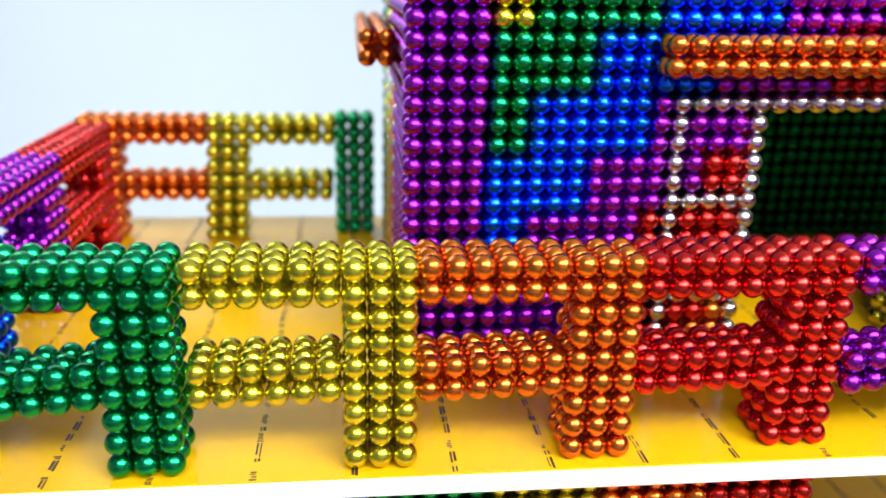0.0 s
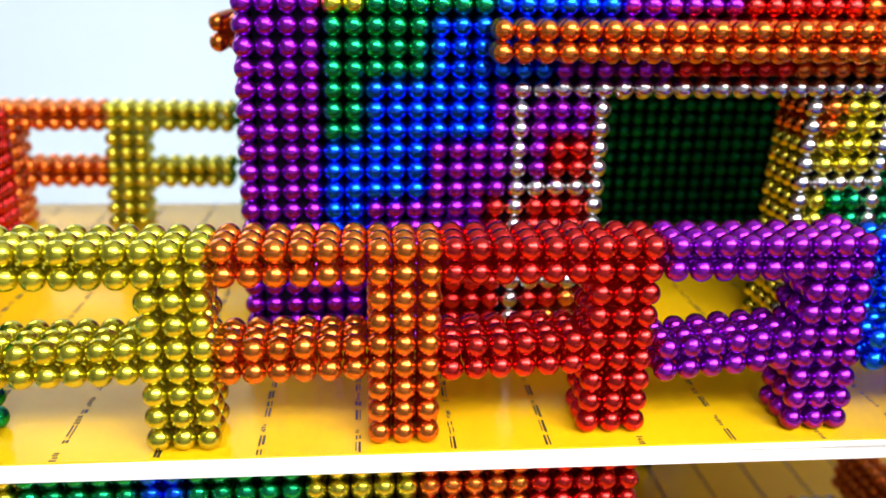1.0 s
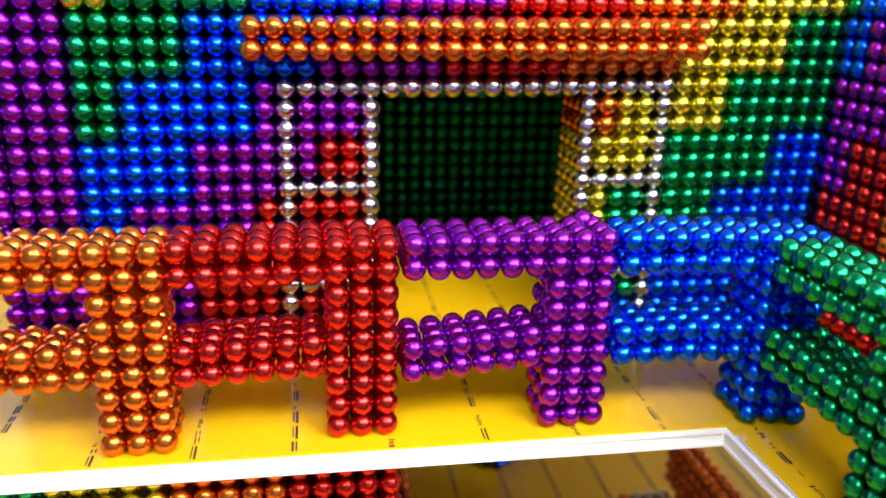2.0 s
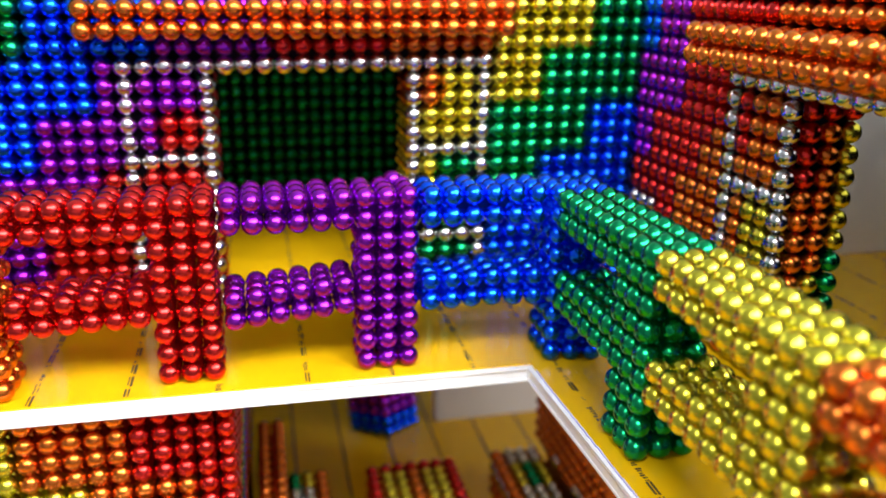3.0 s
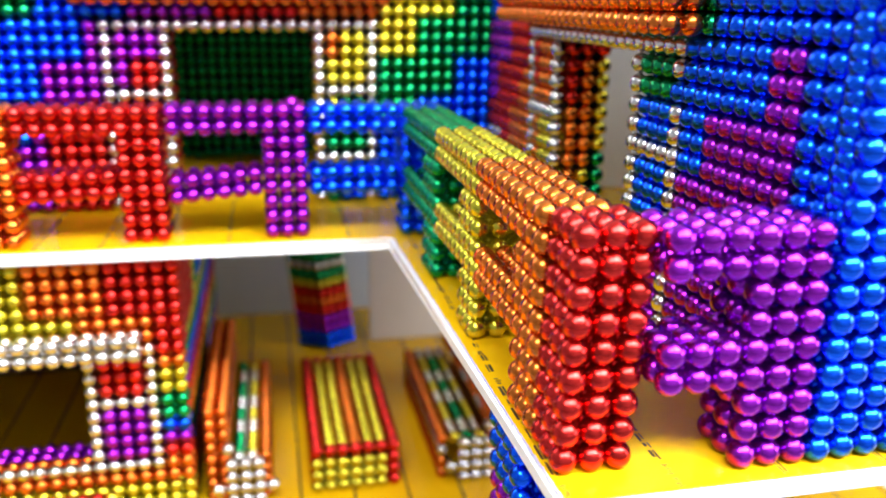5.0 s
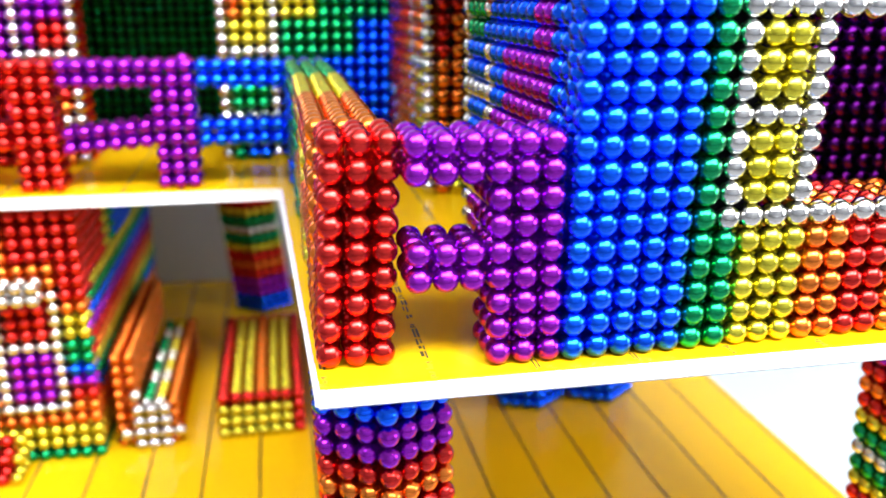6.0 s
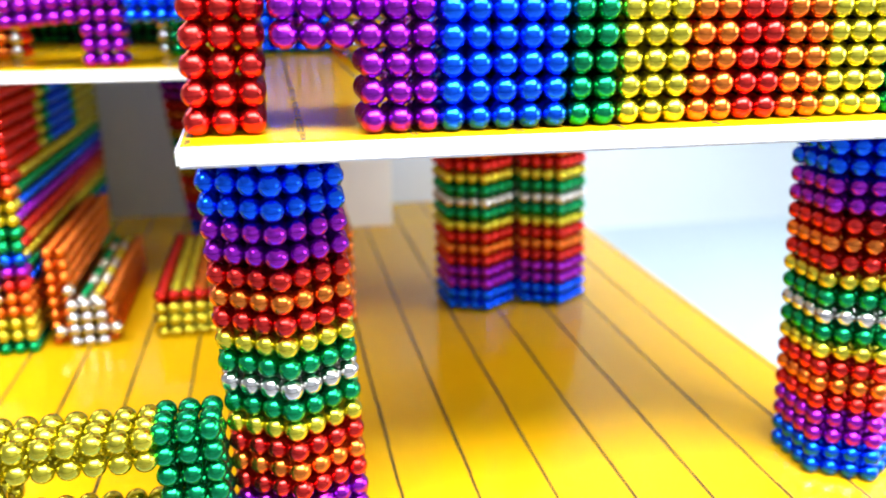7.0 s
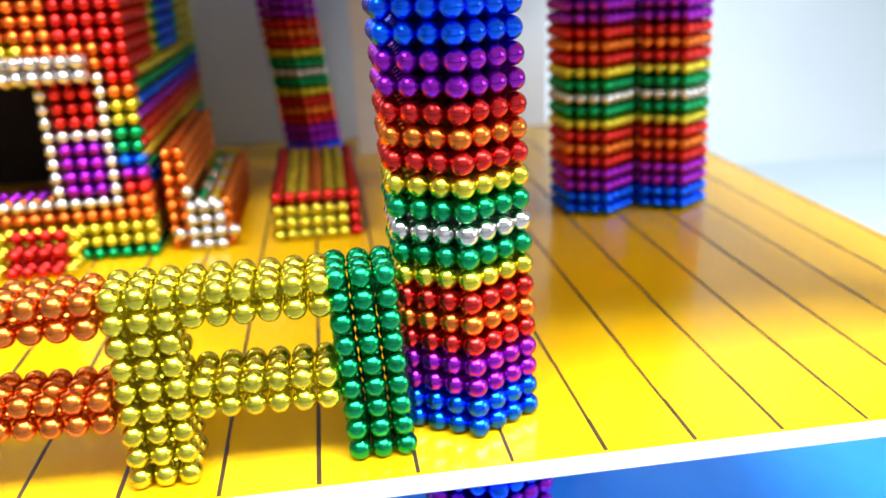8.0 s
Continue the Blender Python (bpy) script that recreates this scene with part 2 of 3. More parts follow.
def floor_of(name, label, x0, x1, reach, z, first, seam, broken):
    """Foam board with yellow planks on it; reach(x) gives the planks' ends."""
    home = thing(name, label, "floor", kind="structure")
    ink = []
    edges = sorted([x0, x1] + [first + seam * k for k in range(-30, 40) if x0 + 0.4 < first + seam * k < x1 - 0.4])
    for a, b in zip(edges, edges[1:]):
        y0, y1 = reach((a + b) / 2)
        bm = slab(bmesh.new(), (a, y0 + 0.16, z - 0.08), (b, y1, z))
        part("plank", bm, YELLOW, home)
        if b < x1:
            y0 = reach(b + 0.1)[0]
            at = y0 + 0.25
            while at < y1:
                off = rng.uniform(-0.03, 0.03)
                if not broken:
                    step, w = rng.uniform(2, 6), rng.uniform(0.15, 0.22)
                    ink.append(((b + off - w / 2, at, z), (b + off + w / 2, min(at + step, y1), z + 0.012)))
                    at += step
                elif rng.random() < 0.45:
                    # a few short strokes across the line
                    w = rng.uniform(0.22, 0.34)
                    for _ in range(rng.randint(2, 6)):
                        lo, thick = rng.uniform(0, 0.12), rng.uniform(0.04, 0.10)
                        if at + thick < y1:
                            ink.append(((b + off - w / 2 + lo, at, z), (b + off + w / 2 - rng.uniform(0, 0.1), at + thick, z + 0.012)))
                        at += thick + rng.uniform(0.04, 0.12)
                    at += rng.uniform(0.1, 0.6)
                else:
                    step = rng.uniform(0.3, 1.1)
                    for side in (-1, 1):
                        w, cut = rng.uniform(0.05, 0.13), rng.uniform(0, 0.25)
                        ink.append(((b + off + side * 0.075 - w / 2, at + cut, z), (b + off + side * 0.075 + w / 2, max(at + cut + 0.05, min(at + step, y1)), z + 0.012 + 0.002 * side)))
                    at += step + rng.uniform(0.05, 0.35)
    tagged(boxes("seam_ink", ink, INK, home), "hand-drawn dark lines between the planks", kind="stuff")
    return home


K0X, K0Y, FRX, FRY = 40.85, -0.75, 41.8, -32.15
upper = floor_of("floor", "glossy yellow upper floor drawn with dark plank lines", -14.6, 80.0, lambda x: (K0Y if x < 42.15 else FRY, 37.0), 0, 2.05, 4.01, True)
wedge = bmesh.new()
lip = [(K0X + 0.14, K0Y + 0.16), (FRX + 0.16, FRY + 0.16), (42.15, FRY + 0.16), (42.15, K0Y + 0.16)]
under, over = ([wedge.verts.new(P3(x, y, z)) for x, y in lip] for z in (-0.08, 0))
wedge.faces.new(under[::-1])
wedge.faces.new(over)
for i in range(4):
    wedge.faces.new((under[i], under[(i + 1) % 4], over[(i + 1) % 4], over[i]))
part("plank", wedge, YELLOW, upper)
core = bmesh.new()
outline = [(-14.8, K0Y), (K0X, K0Y), (FRX, FRY), (80.2, FRY), (80.2, 37.2), (-14.8, 37.2)]
low = [core.verts.new(P3(x, y, -0.82)) for x, y in outline]
top = [core.verts.new(P3(x, y, -0.08)) for x, y in outline]
core.faces.new(low[::-1])
core.faces.new(top)
for i in range(6):
    core.faces.new((low[i], low[(i + 1) % 6], top[(i + 1) % 6], top[i]))
bmesh.ops.bevel(core, geom=core.edges[:], offset=0.12 * U, segments=2, affect="EDGES")
part("board_core", core, FOAM, upper, "white foam board with a rough taped edge", False)
VIOLET = painted("violet_pencil", (0.42, 0.38, 0.72), (0.55, 0.52, 0.80), 0.6, 300)
stroke = []
for n in range(40):
    a = K0Y - 0.6 - n * 0.77
    x = K0X + (FRX - K0X) * (a - K0Y) / (FRY - K0Y) + 0.12 + rng.uniform(-0.01, 0.01)
    stroke.append(((x, a - 0.77, -0.07), (x + rng.uniform(0.03, 0.06), a, 0.004)))
tagged(boxes("pencil_line", stroke, VIOLET, upper), "thin violet pencil line along the board edge", kind="stuff")
GZ, GY0, GY1, GX1 = -21.2, -30.6, 43.0, 80.0
ground = floor_of("floor_ground", "glossy yellow lower floor drawn with dark plank lines", -22.0, GX1, lambda x: (GY0, GY1), GZ, 42.45, 4.12, False)
part("board_core", slab(bmesh.new(), (-22.2, GY0, GZ - 0.95), (GX1 + 0.2, GY1 + 0.2, GZ - 0.08), 0.12), FOAM, ground, "white foam board with a rough taped edge")

# ---------------------------------------------------------------- railings


def rail_section(colour, word, place, beam=6, post=3, sag=0.0, lean=0.0, base=0.0, group="balcony railing sections", extra=()):
    """One colour of railing: two double beams and a post, three balls deep. place(i, j, k): the plan of ball i along, j across, k up."""
    home = thing("railing_section", f"{word} railing section of small plated magnet balls", "railing", group)
    groups = {}
    for i in range(beam + post):
        for j in range(3):
            for k in range(9):
                in_post = i >= beam
                if not in_post and k not in (3, 4, 7, 8):
                    continue
                drop = sag * (1 - i / beam) if (k in (3, 4) and not in_post) else 0.0
                x, y, z = place(i, j + (lean * (1 - k / 8) if in_post else 0), k)
                which = "post" if in_post else "top_beam" if k > 5 else "lower_beam"
                groups.setdefault(which, []).append((x, y, z + 0.5 + base - drop, colour))
    for which, balls in groups.items():
        built_part(which, home, around(balls, 0.88), balls + (list(extra) if which == "post" else []))
    return home


def along_x(x0, y0):
    return lambda i, j, k: (x0 + i, y0 + j, k)


rail_section("G", "green", along_x(-9.07, 0.2), sag=0.5)
rail_section("Y", "lemon gold", along_x(0.08, 0.18), sag=0.1)
rail_section("O", "orange", along_x(9.0, 0.29), sag=0.15)
rail_section("R", "red", along_x(17.95, 0.38), sag=0.2, lean=0.3)
rail_section("P", "purple", along_x(27.03, 0.44), sag=0.5, extra=[(34.63, 2.62, 8.72, "P")])
rail_section("B", "blue", lambda i, j, k: (36.06 + i, 0.2 + j - 0.17 * max(0, i - 3), k), sag=0.1)
rail_section("G", "green", lambda i, j, k: (42.05 + j + 0.03 * i, -1.45 - i, k), sag=-0.1)
rail_section("Y", "lemon gold", lambda i, j, k: (42.36 + j, -10.42 - i, k), sag=0.2)
rail_section("O", "orange", lambda i, j, k: (42.4 + j, -19.38 - i, k), sag=0.1)
rail_section("R", "red", lambda i, j, k: (42.44 + j + 0.035 * k, -28.33 - i * 0.98, k), beam=0, post=3)
rail_section("P", "purple", lambda i, j, k: (45.74 + i - 0.017 * k, -31.08 + j, k), beam=3, post=3, sag=-0.04)
# left and rear runs
rail_section("B", "blue", lambda i, j, k: (-12.9 + j, 2.2 + i, k))
rail_section("P", "purple", lambda i, j, k: (-12.9 + j, 11.2 + i, k))
rail_section("R", "red", lambda i, j, k: (-12.9 + j, 20.2 + i * 1.02, k), beam=7)
rail_section("O", "orange", lambda i, j, k: (-4.95 - i + 0.03 * k, 30.7 + j, k * 1.03))
rail_section("Y", "lemon gold", lambda i, j, k: (4.0 - i * 1.02 + 0.06 * k, 30.5 + j, k * 1.035))
rail_section("G", "green", lambda i, j, k: (5.3 + i, 32.3 + j, k * 1.03), beam=0, post=3)
# lower terrace
LOW = dict(base=GZ, group="lower terrace railing sections")
rail_section("G", "green", lambda i, j, k: (40.14 + i - 0.06 * k, -28.75 + j, k), beam=0, post=3, **LOW)
rail_section("Y", "lemon gold", lambda i, j, k: (39.0 - i, -29.05 + j, k), sag=0.15, **LOW)
rail_section("O", "orange", lambda i, j, k: (30.0 - i, -29.2 + j, k), sag=0.15, **LOW)

# ---------------------------------------------------------------- ball walls


def ball_wall(name, label, rows, place, most=300, fine=False, extra=(), near=None, core=(), back=None, behind=None):
    """A wall one ball thick. rows: from the floor up; place(i, k) gives ball i of row k."""
    home = thing(name, label, "wall", kind="structure")
    plain, frame_balls = [], []
    for k, text in enumerate(rows):
        for i, c in enumerate(runs(text)):
            if c:
                x, y, z = place(i, k)
                (frame_balls if c == "W" else plain).append((x, y, z, c))
    if near:
        plain.sort(key=near)
    ball_parts(home, plain + list(extra), fine, most)
    if behind:
        joined_balls("inner_balls", home, shaken([(x + behind[0], y + behind[1], z, c) for x, y, z, c in plain]), 2)
    if frame_balls:
        joined_balls("window_frame", home, [(x + jig(), y + jig(), z + jig(0.02), c) for x, y, z, c in frame_balls], 3 if fine else 2, "silver ball frame round the opening")["kind"] = ""
    if core:
        shade_backing(home, core, back)
    return home


def beam_block(name, label, colour, cells, fine=False, category="awning"):
    home = thing(name, label, category)
    ball_parts(home, [(x, y, z, colour) for x, y, z in cells], fine)
    return home


X0, Y0 = 8.97, 9.36
WX, WY = 51.0, 8.85


def house_at(x, y, z):
    """The hand-built front wall stands a little askew, and its rows settle."""
    return (x + 0.003 * (x - 30) + 0.008 * (z - 8), y - 0.01 * (z - 8) + 0.015 * (x - 9), z + min(1, z / 7) * (0.336 + 0.011 * (x - 30)) - 0.023 * z)


def wing_at(x, y, z):
    """The wing's side wall turns outwards towards the front corner."""
    return (x - 0.03 * (y + 5) - 0.008 * (z - 8), y + 0.013 * (y + 5), z + 0.26 * min(1, z / 6))


LOWROWS = [
    "P9 R4 W1 R1 O2 W1 .10 W1 G1 B2 W1 B9",
    "P9 R4 W1 R1 O2 W1 .10 W1 G1 B2 W1 B5 P2 B2",
    "P9 R4 W1 R2 O1 W1 .10 W1 G3 W1 B5 P2 B2",
    "P9 R4 W5 .10 W5 B9",
    "P9 R4 W1 R2 O1 W1 .10 W1 G3 W1 B9",
    "P6 B2 P1 R4 W1 R3 W1 .10 W1 G3 W1 B9",
]
BACK = LOWROWS + [
    "P4 B2 P6 R1 W1 R3 W1 .10 W1 Y1 G2 W1 G3 B6",
    "P4 B2 P6 R1 W1 R3 W1 .10 W1 Y1 G2 W1 G3 B6",
    "P4 B5 P4 W5 .10 W5 G6 B3",
    "P4 B5 P4 W1 P1 R2 W1 .10 W1 Y3 W1 G6 B3",
    "P4 B5 P4 W1 P1 R2 W1 .10 W1 Y3 W1 G6 B3",
    "P4 G2 B6 P1 W1 P3 W1 .10 W1 O1 Y2 W1 Y3 G6",
    "P4 G2 B6 P1 W1 P3 W1 .10 W1 O1 Y2 W1 Y3 G6",
    "P4 G2 B6 P1 W20 Y3 G6",
    "P4 G5 B6 P6 R6 O6 Y6 G3",
    "P4 G5 B6 P6 R6 O6 Y6 G3",
    "P4 G5 B6 P6 R6 O6 Y6 G3",
    "P4 Y2 G6 B6 P6 R6 O6 Y6",
    "P4 Y2 G6 B6 P6 R6 O6 Y6",
    "P2 Y2 G6 B6 P6 R6 O6 Y8",
]
jamb = [(*house_at(X0 + 28, Y0 + 1 + d, k + 0.5), "O" if k > 10 else "Y") for k in range(13) for d in range(3)]
jamb += [(*house_at(X0 + 17, Y0 + 1 + d, k + 0.5), "R") for k in range(13) for d in range(3)]
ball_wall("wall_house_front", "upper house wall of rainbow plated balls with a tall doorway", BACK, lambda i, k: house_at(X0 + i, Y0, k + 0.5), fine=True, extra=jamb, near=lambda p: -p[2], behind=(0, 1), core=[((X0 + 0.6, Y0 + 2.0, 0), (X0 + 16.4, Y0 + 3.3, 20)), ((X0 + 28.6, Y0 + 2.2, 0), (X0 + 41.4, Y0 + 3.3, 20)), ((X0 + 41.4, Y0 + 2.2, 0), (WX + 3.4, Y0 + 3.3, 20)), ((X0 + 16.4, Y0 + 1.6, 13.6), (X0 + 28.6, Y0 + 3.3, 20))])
ball_wall("wall_house_rear", "rear house wall of green plated balls in the dark", ["G41"] * 20, lambda i, k: (X0 + i, 30.5, k + 0.5), most=0, core=[((X0 - 0.3, 30.9, 0), (X0 + 42, 33, 20))])
SIDE = ["P9 W1 O3 Y3 O1 Y4 G2 P1"] * 3 + ["P9 W1 O3 Y3 W1 Y4 G2 P1"] * 9 + ["P9 O2 W9 Y1 G2 P1"] + ["P14 Y4 G4 P2"] * 7
ball_wall("wall_house_side", "side wall of purple plated balls with a silver frame", SIDE, lambda i, k: (X0 - 0.05, Y0 + 1 + i, k + 0.5), most=200, core=[((X0 + 0.35, Y0 + 0.4, 0), (X0 + 3, 33, 20))])
tagged(finish("roof_house", slab(bmesh.new(), (X0 - 0.5, Y0 - 0.4, 20.02), (80, 37, 21), 0.1), FOAM), "flat white board roof over the rear house", "roof", kind="structure")

beam_block("awning", "orange awning beam of plated balls over the doorway", "O", [house_at(20.6 + i, Y0 - 1 - d, 15.45 + h) for i in range(22) for d in range(2) for h in range(2)], True)
beam_block("awning", "orange awning beam of plated balls on the side wall", "O", [(X0 - 1.05 - d, 15.0 + i, 14.95 + h) for i in range(22) for d in range(2) for h in range(2)])
beam_block("awning", "orange awning beam of plated balls over the wing door", "O", [wing_at(WX - 1 - d, 0.75 - i, 14.5 + h) for i in range(23) for d in range(2) for h in range(2)], True)

WING = [
    "R7 O2 W1 O1 Y2 W1 .10 W1 P3 W1 P6 B5",
    "R7 O2 W1 O1 Y2 W1 .10 W1 P3 W1 P6 B5",
    "R2 O7 W1 O1 Y2 W1 .10 W1 P3 W1 P7 B4",
    "R2 W1 O6 W5 .10 W5 P7 B4",
    "R2 W1 R1 O5 W1 O1 Y2 W1 .10 W1 P3 W1 P8 B3",
    "W3 R2 O4 W1 O1 Y2 W1 .10 W1 B3 W1 P8 B3",
    "R5 O4 W1 O1 Y2 W1 .10 W1 B3 W1 P8 B3",
    "R5 O4 W1 O1 Y2 W1 .10 W1 B3 W1 P8 B3",
    "P2 R5 O2 W5 .10 W5 B2 P6 B3",
    "P2 R5 O2 W1 O3 W1 .10 W1 B3 W1 B2 P6 B3",
    "P2 R6 O1 W1 R1 O2 W1 .10 W1 B3 W1 B2 P6 B3",
    "P5 R4 W1 R1 O2 W1 .10 W1 G3 B1 B6 P2 B3",
    "P5 R4 W1 R1 O2 W1 .10 W1 G3 W1 B6 P2 B3",
    "P5 R4 W20 B6 P2 B3",
    "B2 P3 R7 O6 Y6 G5 G2 B9",
    "B2 P3 R7 O6 Y6 G5 G2 B9",
    "B2 P3 R7 O6 Y6 G5 B2 B9",
    "G1 B3 P3 R7 O6 Y6 G5 B9",
    "G1 B3 P3 R7 O6 Y6 G5 B9",
    "G1 B3 P3 R7 O6 Y6 G5 B9",
]
deep = []
for k in range(13):
    deep += [(*wing_at(WX + 1 + d, WY - 13, k + 0.5), c) for d, c in enumerate(("R" if k > 8 else "O", "R" if k > 11 else "O" if k > 4 else "Y", "R" if k > 11 else "Y" if k > 5 else "G"))]
    deep += [(*wing_at(WX + d, WY - 24, k + 0.5), "B") for d in (1, 2, 3)]
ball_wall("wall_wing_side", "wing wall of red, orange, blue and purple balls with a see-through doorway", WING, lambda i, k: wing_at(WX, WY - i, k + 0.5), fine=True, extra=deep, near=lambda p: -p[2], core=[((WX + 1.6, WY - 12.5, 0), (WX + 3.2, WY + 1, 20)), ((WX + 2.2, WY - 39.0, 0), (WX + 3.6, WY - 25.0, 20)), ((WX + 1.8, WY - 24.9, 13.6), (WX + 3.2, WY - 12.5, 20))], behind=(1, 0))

QX, QY = 51.66, -31.24
SILL = "B5 G2 Y3 O2 R2 O2 Y3 G2 B5"
FRONT = [SILL] * 5 + ["B5 G1 W14 G1 B5"] + ["B5 G1 W1 Y2 W1 .6 W1 Y2 W1 G1 B5"] * 3 + ["B5 G1 W4 .6 W4 G1 B5"] + ["B5 G1 W1 Y2 W1 .6 W1 Y2 W1 G1 B5"] * 3 + ["B5 G1 W14 G1 B5"] + ["B5 G2 Y3 O2 R2 O2 Y3 G2 B5"] * 6


def front_at(x, y, z):
    """The wing's front wall leans back a trifle and turns with the side wall."""
    return (x, y + 0.03 * (x - 52) - 0.02 * (z - 5), z * 0.977 + 0.011)


tunnel = [(*front_at(QX + 10 + i, QY + 1 + d, 5.5), "OORROO"[i]) for i in range(6) for d in range(3)]
tunnel += [(*front_at(QX + 16, QY + 1 + d, k + 0.5), "OYY"[2 - d]) for k in range(6, 13) for d in range(3)]
tunnel += [(*front_at(QX + 9, QY + 1 + d, k + 0.5), "OYY"[2 - d]) for k in range(6, 13) for d in range(3)]
ball_wall("wall_wing_front", "wing front wall of blue, green and gold balls round a window", FRONT, lambda i, k: front_at(QX + i, QY, k + 0.5), fine=True, extra=tunnel, near=lambda p: p[0], core=[((QX + 1.2, QY + 1.9, 0), (QX + 8.4, QY + 3.4, 20)), ((QX + 16.6, QY + 2.2, 0), (QX + 25.4, QY + 3.4, 20)), ((QX + 8.4, QY + 2.0, 0), (QX + 16.6, QY + 3.4, 4.4)), ((QX + 8.4, QY + 2.0, 13.4), (QX + 16.6, QY + 3.4, 20))], behind=(0, 1))
ball_wall("wall_wing_east", "outer wing wall of blue plated balls", ["B66"] * 20, lambda i, k: (QX + 25, QY + 1 + i, k + 0.5), most=0, core=[((QX + 23, QY + 0.4, 0), (QX + 24.6, 36, 20))])
ball_wall("wall_wing_inner", "inner partition of dark purple plated balls", ["P24"] * 20, lambda i, k: (QX + 1 + i, QY + 13, k + 0.5), most=0, core=[((QX + 0.5, QY + 13.4, 0), (QX + 24.5, QY + 15, 20))])
# Unseen roof, added to pass diffused lamp light into the wing.
tagged(finish("roof_wing", slab(bmesh.new(), (QX - 0.4, QY - 0.4, 20.02), (80, Y0 - 0.42, 20.6), 0.1), SHEET), "unseen thin white roof over the wing, translucent to light the room below", "roof", kind="structure")
tagged(finish("wall_wing_board", slab(bmesh.new(), (55.2, 11.7, 0.002), (75.3, 12.5, 20), 0.08), FOAM), "plain white foam board partition", "partition", kind="structure")
tagged(finish("wall_wing_board_side", slab(bmesh.new(), (75.4, -16.5, 0.002), (76.1, 17.4, 20), 0.08), FOAM), "plain white foam board partition", "partition", kind="structure")

# ---------------------------------------------------------------- columns
RISE = (21.2 - 0.95) / 20
BANDS = "BBPPRORYGWGYRORPPBBB"


def hex_ring(turn, side=3):
    """Places of a ring of balls round a hexagon with side + 1 balls a side; turn 0 puts a flat side to the front."""
    c = [(side * math.cos(radians(60 * a + turn)), side * math.sin(radians(60 * a + turn))) for a in range(6)]
    out = []
    for a in range(6):
        (x0, y0), (x1, y1) = c[a], c[(a + 1) % 6]
        out += [(x0 + (x1 - x0) * s / side, y0 + (y1 - y0) * s / side) for s in range(side)]
    return out


def column(cx, cy, turn, foot, rise, bands, label, fine=True, most=300, lean=(0, 0)):
    home = thing("column", label, "column", "columns of plated balls")
    ring = [(cx + x, cy + y) for x, y in hex_ring(turn)]
    ring.sort(key=lambda p: p[1])
    half = (len(ring) * 5) // 8
    rear = []
    for k, c in enumerate(bands):
        row = shaken([(x + lean[0] * (k - 10), y + lean[1] * (k - 10), foot + (k + 0.5) * rise, c) for x, y in ring], 0.02)
        # Added hexagonal slice, its colour darkened as shade between the balls.
        bm = bmesh.new()
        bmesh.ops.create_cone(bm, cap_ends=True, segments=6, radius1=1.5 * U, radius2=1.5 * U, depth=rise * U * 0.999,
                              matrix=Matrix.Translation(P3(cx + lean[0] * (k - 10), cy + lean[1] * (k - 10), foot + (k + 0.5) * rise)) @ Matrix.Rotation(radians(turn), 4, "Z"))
        band = part("band", bm, SHADED_CORE[c], home)
        if most:
            lone_balls(band, row[:half], fine)
            rear += row[half:]
        else:
            rear += row
    inner = [(cx + x + lean[0] * (k - 10), cy + y + lean[1] * (k - 10), foot + (k + 0.5) * rise, c) for k, c in enumerate(bands) for x, y in hex_ring(turn, 2)]
    joined_balls("inner_balls", home, inner, 2)
    joined_balls("rear_balls", home, rear, 2)
    return home


RAINBOW = "six-sided rainbow banded column of plated balls"
column(45.15, -25.1, 30, GZ, RISE, BANDS, RAINBOW + " at the terrace corner", lean=(-0.04, 0))
column(75.9, -23.8, 30, GZ, RISE, BANDS, RAINBOW + " under the wing", lean=(-0.05, 0.01))
column(61.33, 4.9, 36, GZ, RISE, BANDS, RAINBOW + " set beside its twin", fine=False, lean=(-0.03, 0))
column(67.83, 5.0, 36, GZ, RISE, BANDS, RAINBOW + " set beside its twin", fine=False, lean=(-0.03, 0))
column(37.25, 31.8, 30, GZ, RISE, BANDS, RAINBOW + " in the shade at the rear", fine=False, lean=(-0.115, 0))
PILE = "BBPPRORYGWGYRORPPBBB"
for cx, cy in ((46.5, -24.5), (74.6, -24.0), (10, -24), (61, 5), (30, 30)):
    column(cx, cy, 30, -BASE, (BASE + GZ - 0.95) / 20, PILE, RAINBOW + " below the lower floor", fine=False, most=0)

# ---------------------------------------------------------------- lower house
HX, HY = 26.22, 1.15
ROW = RISE * 0.982
HOUSE = [
    "G42",
    "Y7 .0 Y35",
    "Y42",
    "O42",
    "O2 W15 W8 W15 O2",
    "R2 W1 P3 W1 .28 W1 P3 W1 R2",
    "P2 W1 P3 W1 .28 W1 P3 W1 P2",
    "B2 W1 P3 W1 .28 W1 P3 W1 B2",
    "G2 W1 P3 W1 .28 W1 P3 W1 G2",
    "G2 W5 .28 W5 G2",
    "Y2 W1 R3 W1 .28 W1 R3 W1 Y2",
    "Y2 W1 R3 W1 .28 W1 R3 W1 Y2",
    "O2 W1 R3 W1 .28 W1 R3 W1 O2",
    "R2 W1 O4 Y5 G5 B8 G5 Y5 O4 W1 R2",
    "R2 O5 Y5 G5 B8 G5 Y5 O5 R2",
    "R2 O5 Y5 G5 B8 G5 Y5 O5 R2",
    "R5 O5 Y5 G5 B2 G5 Y5 O5 R5",
    "R5 O5 Y5 G5 B2 G5 Y5 O5 R5",
    "R5 O5 Y5 G5 B2 G5 Y5 O5 R5",
    "R5 O5 Y5 G5 B2 G5 Y5 O5 R5",
]
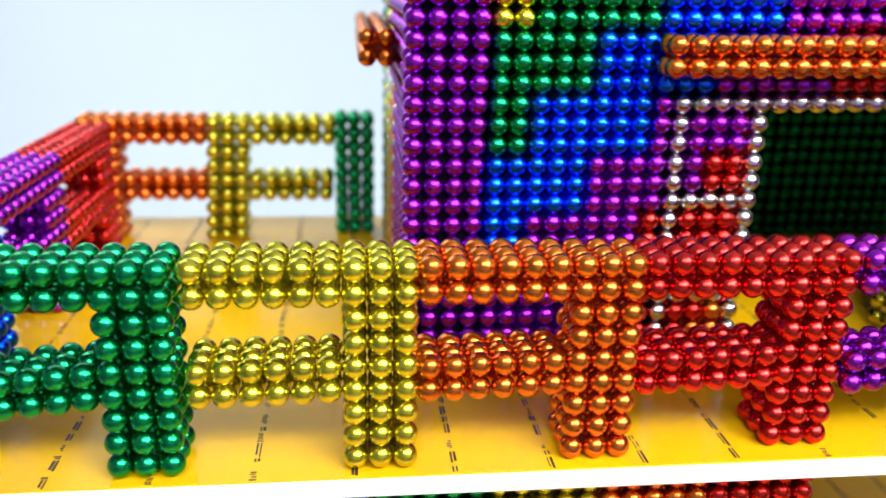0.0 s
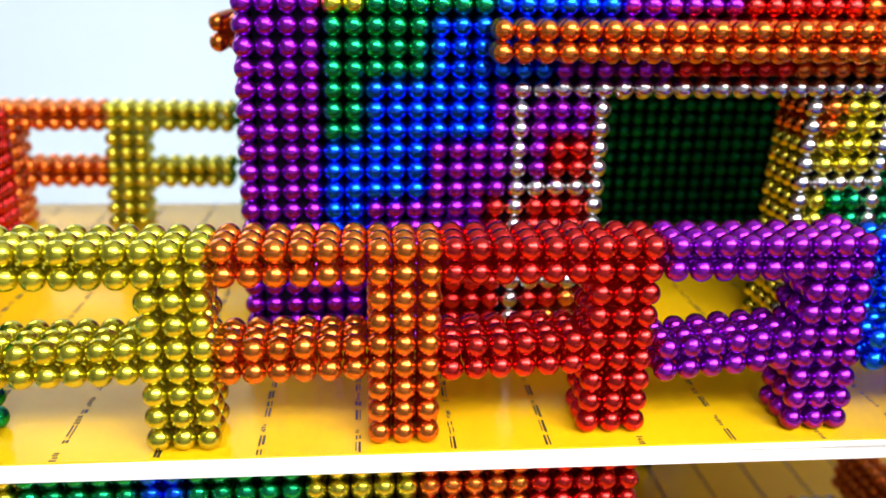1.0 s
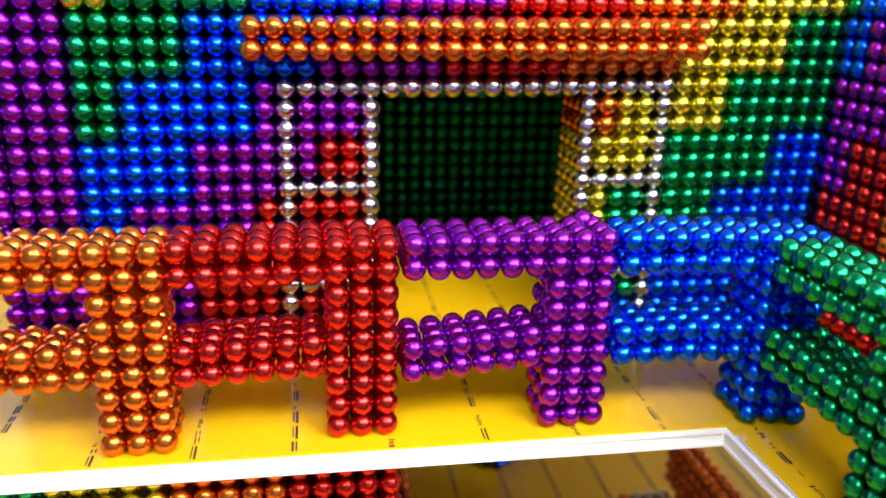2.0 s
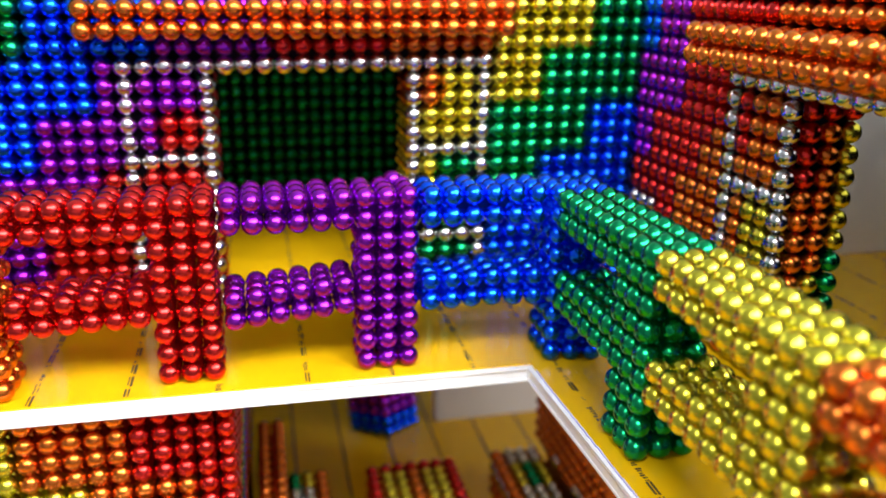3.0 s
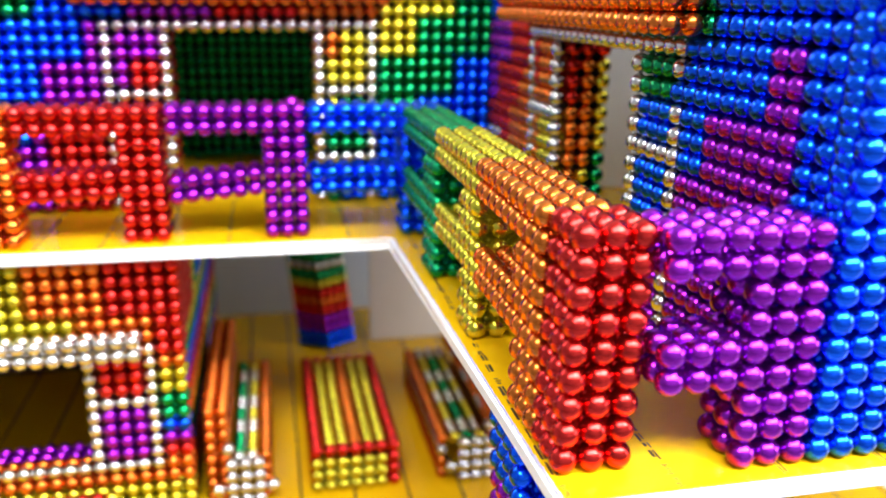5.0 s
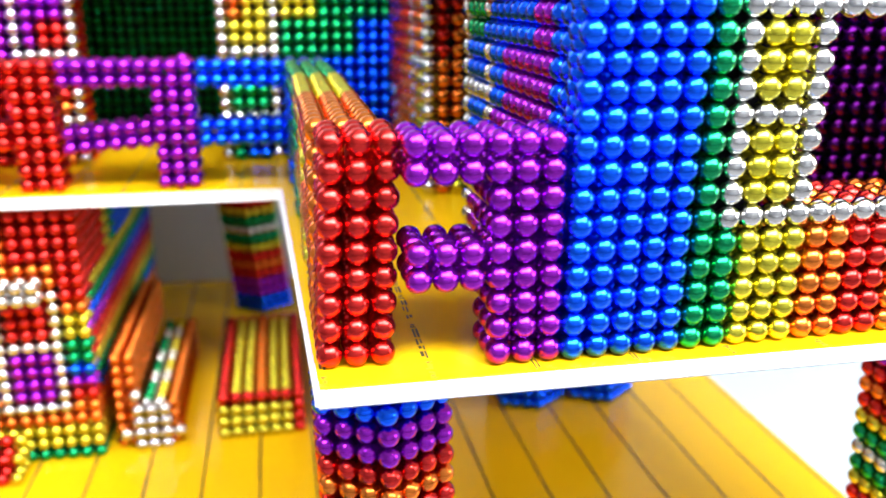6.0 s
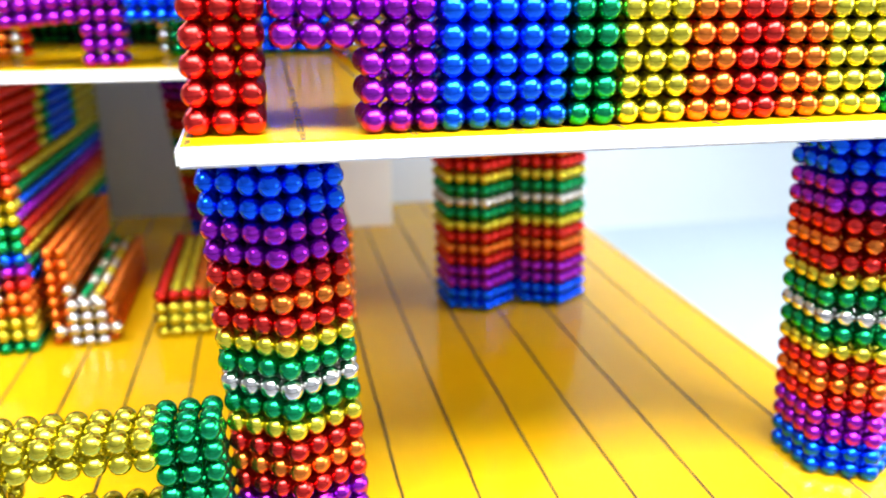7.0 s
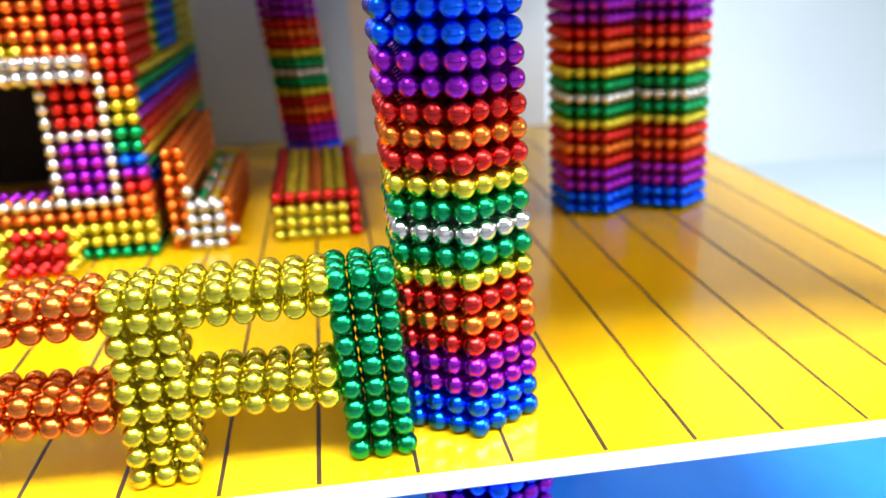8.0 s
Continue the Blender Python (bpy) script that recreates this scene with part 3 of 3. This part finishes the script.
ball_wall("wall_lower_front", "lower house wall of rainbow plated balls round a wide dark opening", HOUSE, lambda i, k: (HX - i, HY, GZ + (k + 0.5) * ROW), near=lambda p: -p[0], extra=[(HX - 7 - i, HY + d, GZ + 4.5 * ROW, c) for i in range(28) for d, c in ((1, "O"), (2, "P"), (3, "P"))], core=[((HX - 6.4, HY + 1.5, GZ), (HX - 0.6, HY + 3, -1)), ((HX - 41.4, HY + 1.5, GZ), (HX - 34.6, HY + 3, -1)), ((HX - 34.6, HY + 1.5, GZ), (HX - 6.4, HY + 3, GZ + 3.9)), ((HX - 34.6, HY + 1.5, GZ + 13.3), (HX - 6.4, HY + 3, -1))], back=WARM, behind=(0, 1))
LSIDE = ["G32", "Y32", "Y32", "O32", "O32", "B32", "G32", "Y32", "R2 O30", "R32", "P32", "B32", "O1 G31", "R2 Y30"]
LSIDE += ["R8 Y2 G2 B8 G2 Y10"] * 4 + ["R9 Y2 G2 B6 G2 Y11"] * 2
ball_wall("wall_lower_side", "lower house side wall with rainbow stripes of balls", LSIDE, lambda i, k: (HX, HY + 1 + i, GZ + (k + 0.5) * ROW), most=150, core=[((HX - 2.4, HY + 3, GZ), (HX - 0.35, HY + 33, -1))])
tagged(finish("wall_lower_rear", slab(slab(bmesh.new(), (HX - 42, HY + 27, GZ + 0.002), (HX - 0.6, HY + 29, -0.85)), (HX - 42, HY + 3, GZ + 0.002), (HX - 41, HY + 27, -0.85)), BROWN, None, False), "inner walls of the lower house, darkened brown as interior shade", "wall", kind="structure")
beam_block("awning", "silver awning beam of plated balls on the lower house", "W", [(23.6 - i, HY - 1 - d, GZ + (13.9 + h) * ROW) for i in range(34) for d in range(2) for h in range(2)])
# steps to the lower house
home = thing("doorstep", "red doorstep of plated balls with gold edges", "steps")
cells = []
for step in range(3):
    for i in range(6):
        c = "Y" if i in (0, 5) else "R"
        cells += [(21.0 - i, HY - 1 - step, GZ + h + 0.5, c) for h in range(3 - step)]
ball_parts(home, cells, False)

# ---------------------------------------------------------------- loungers and table


def lounger(x, flip, wide, bands, label):
    """bands: the runner from its foot to its head; C stands for its colour, W for silver."""
    home = thing("lounge_bed", label, "bed", "lower terrace furniture")
    tall, low, runner, foot = [], [], [], []
    for j in range(18):
        y = 2.4 + j
        tall += [(x + flip * d, y, GZ + h + 0.5, "W" if wide > 3 and d == 1 and h == 4 and j in (3, 4, 8, 9, 13) else "O") for d in (0, 1) for h in range(8) if d == 0 or h > 3 or j == 0]
        if j > 16:
            continue
        runner += [(x + flip * d, y, GZ + 3.5, "W" if bands[j] == "W" else "Y" if d == wide or d + wide == 6 else "G") for d in range(2, wide + 1)]
        low += [(x + flip * (wide + 1), y, GZ + h + 0.5, "W" if h == 2 and wide > 3 else "O") for h in range(4)]
    foot += [(x + flip * d, 1.4, GZ + h + 0.5, "W") for d in (1.5, 2.5, 3.5) for h in range(4)]
    foot += [(x + flip * 0.5, 1.4, GZ + 1.5, "W"), (x + flip * 4.5, 1.4, GZ + 1.5, "W"), (x + flip * 1.3, 1.8, GZ + 4.6, "W")]
    for name, balls, words in (("tall_side", tall, "orange side of plated balls"), ("low_side", low, "orange side of plated balls"),
                               ("runner", runner, "green, gold and silver patterned middle"), ("foot_end", foot, "silver foot end")):
        built_part(name, home, around(balls[:12] if name == "foot_end" else balls, 0.8), balls, words, False)
    return home


lounger(27.7, 1, 3, "WCCCWWCCWWCCCWWCC", "orange lounge bed of plated balls with a green and silver runner")
lounger(50.4, -1, 4, "CWWCCCWWCCWWCCCWW", "orange lounge bed of plated balls beside the corner column")
home = thing("low_table", "red and gold striped low table of plated balls", "table", "lower terrace furniture")
cells, left, right = [], [], []
for j in range(17):
    for i in range(7):
        c = "R" if i in (0, 6) or j in (0, 16) else "O" if i == 3 else "Y"
        cells.append((35.5 + i, 2.2 + j, GZ + 3.5, c))
    left += [(35.5, 2.2 + j, GZ + h + 0.5, "R") for h in range(3)]
    right += [(41.5, 2.2 + j, GZ + h + 0.5, "R") for h in range(3)]
built_part("tabletop", home, around(cells, 0.6), cells, "red edged top with gold stripes", False)
built_part("side_panel", home, around(left, 0.5), left, "", False)
built_part("side_panel", home, around(right, 0.5), right, "", False)
front = [(35.5 + i, 2.0, GZ + h + 0.5, "Y") for i in range(6) for h in range(3)]
built_part("front_panel", home, around(front, 0.5), front, "gold front panel", False)

# ---------------------------------------------------------------- white boards on the lower floor
tagged(finish("wall_lower_board", slab(bmesh.new(), (43.2, 30.5, GZ + 0.002), (58, 31.4, -0.97), 0.06), FOAM), "plain white foam board support wall", "support", kind="structure")
tagged(finish("wall_lower_board_rear", slab(bmesh.new(), (10, 40.6, GZ + 0.002), (67.5, 41.6, -0.97), 0.06), PALE), "plain pale blue board rear wall in the shade", "support", kind="structure")
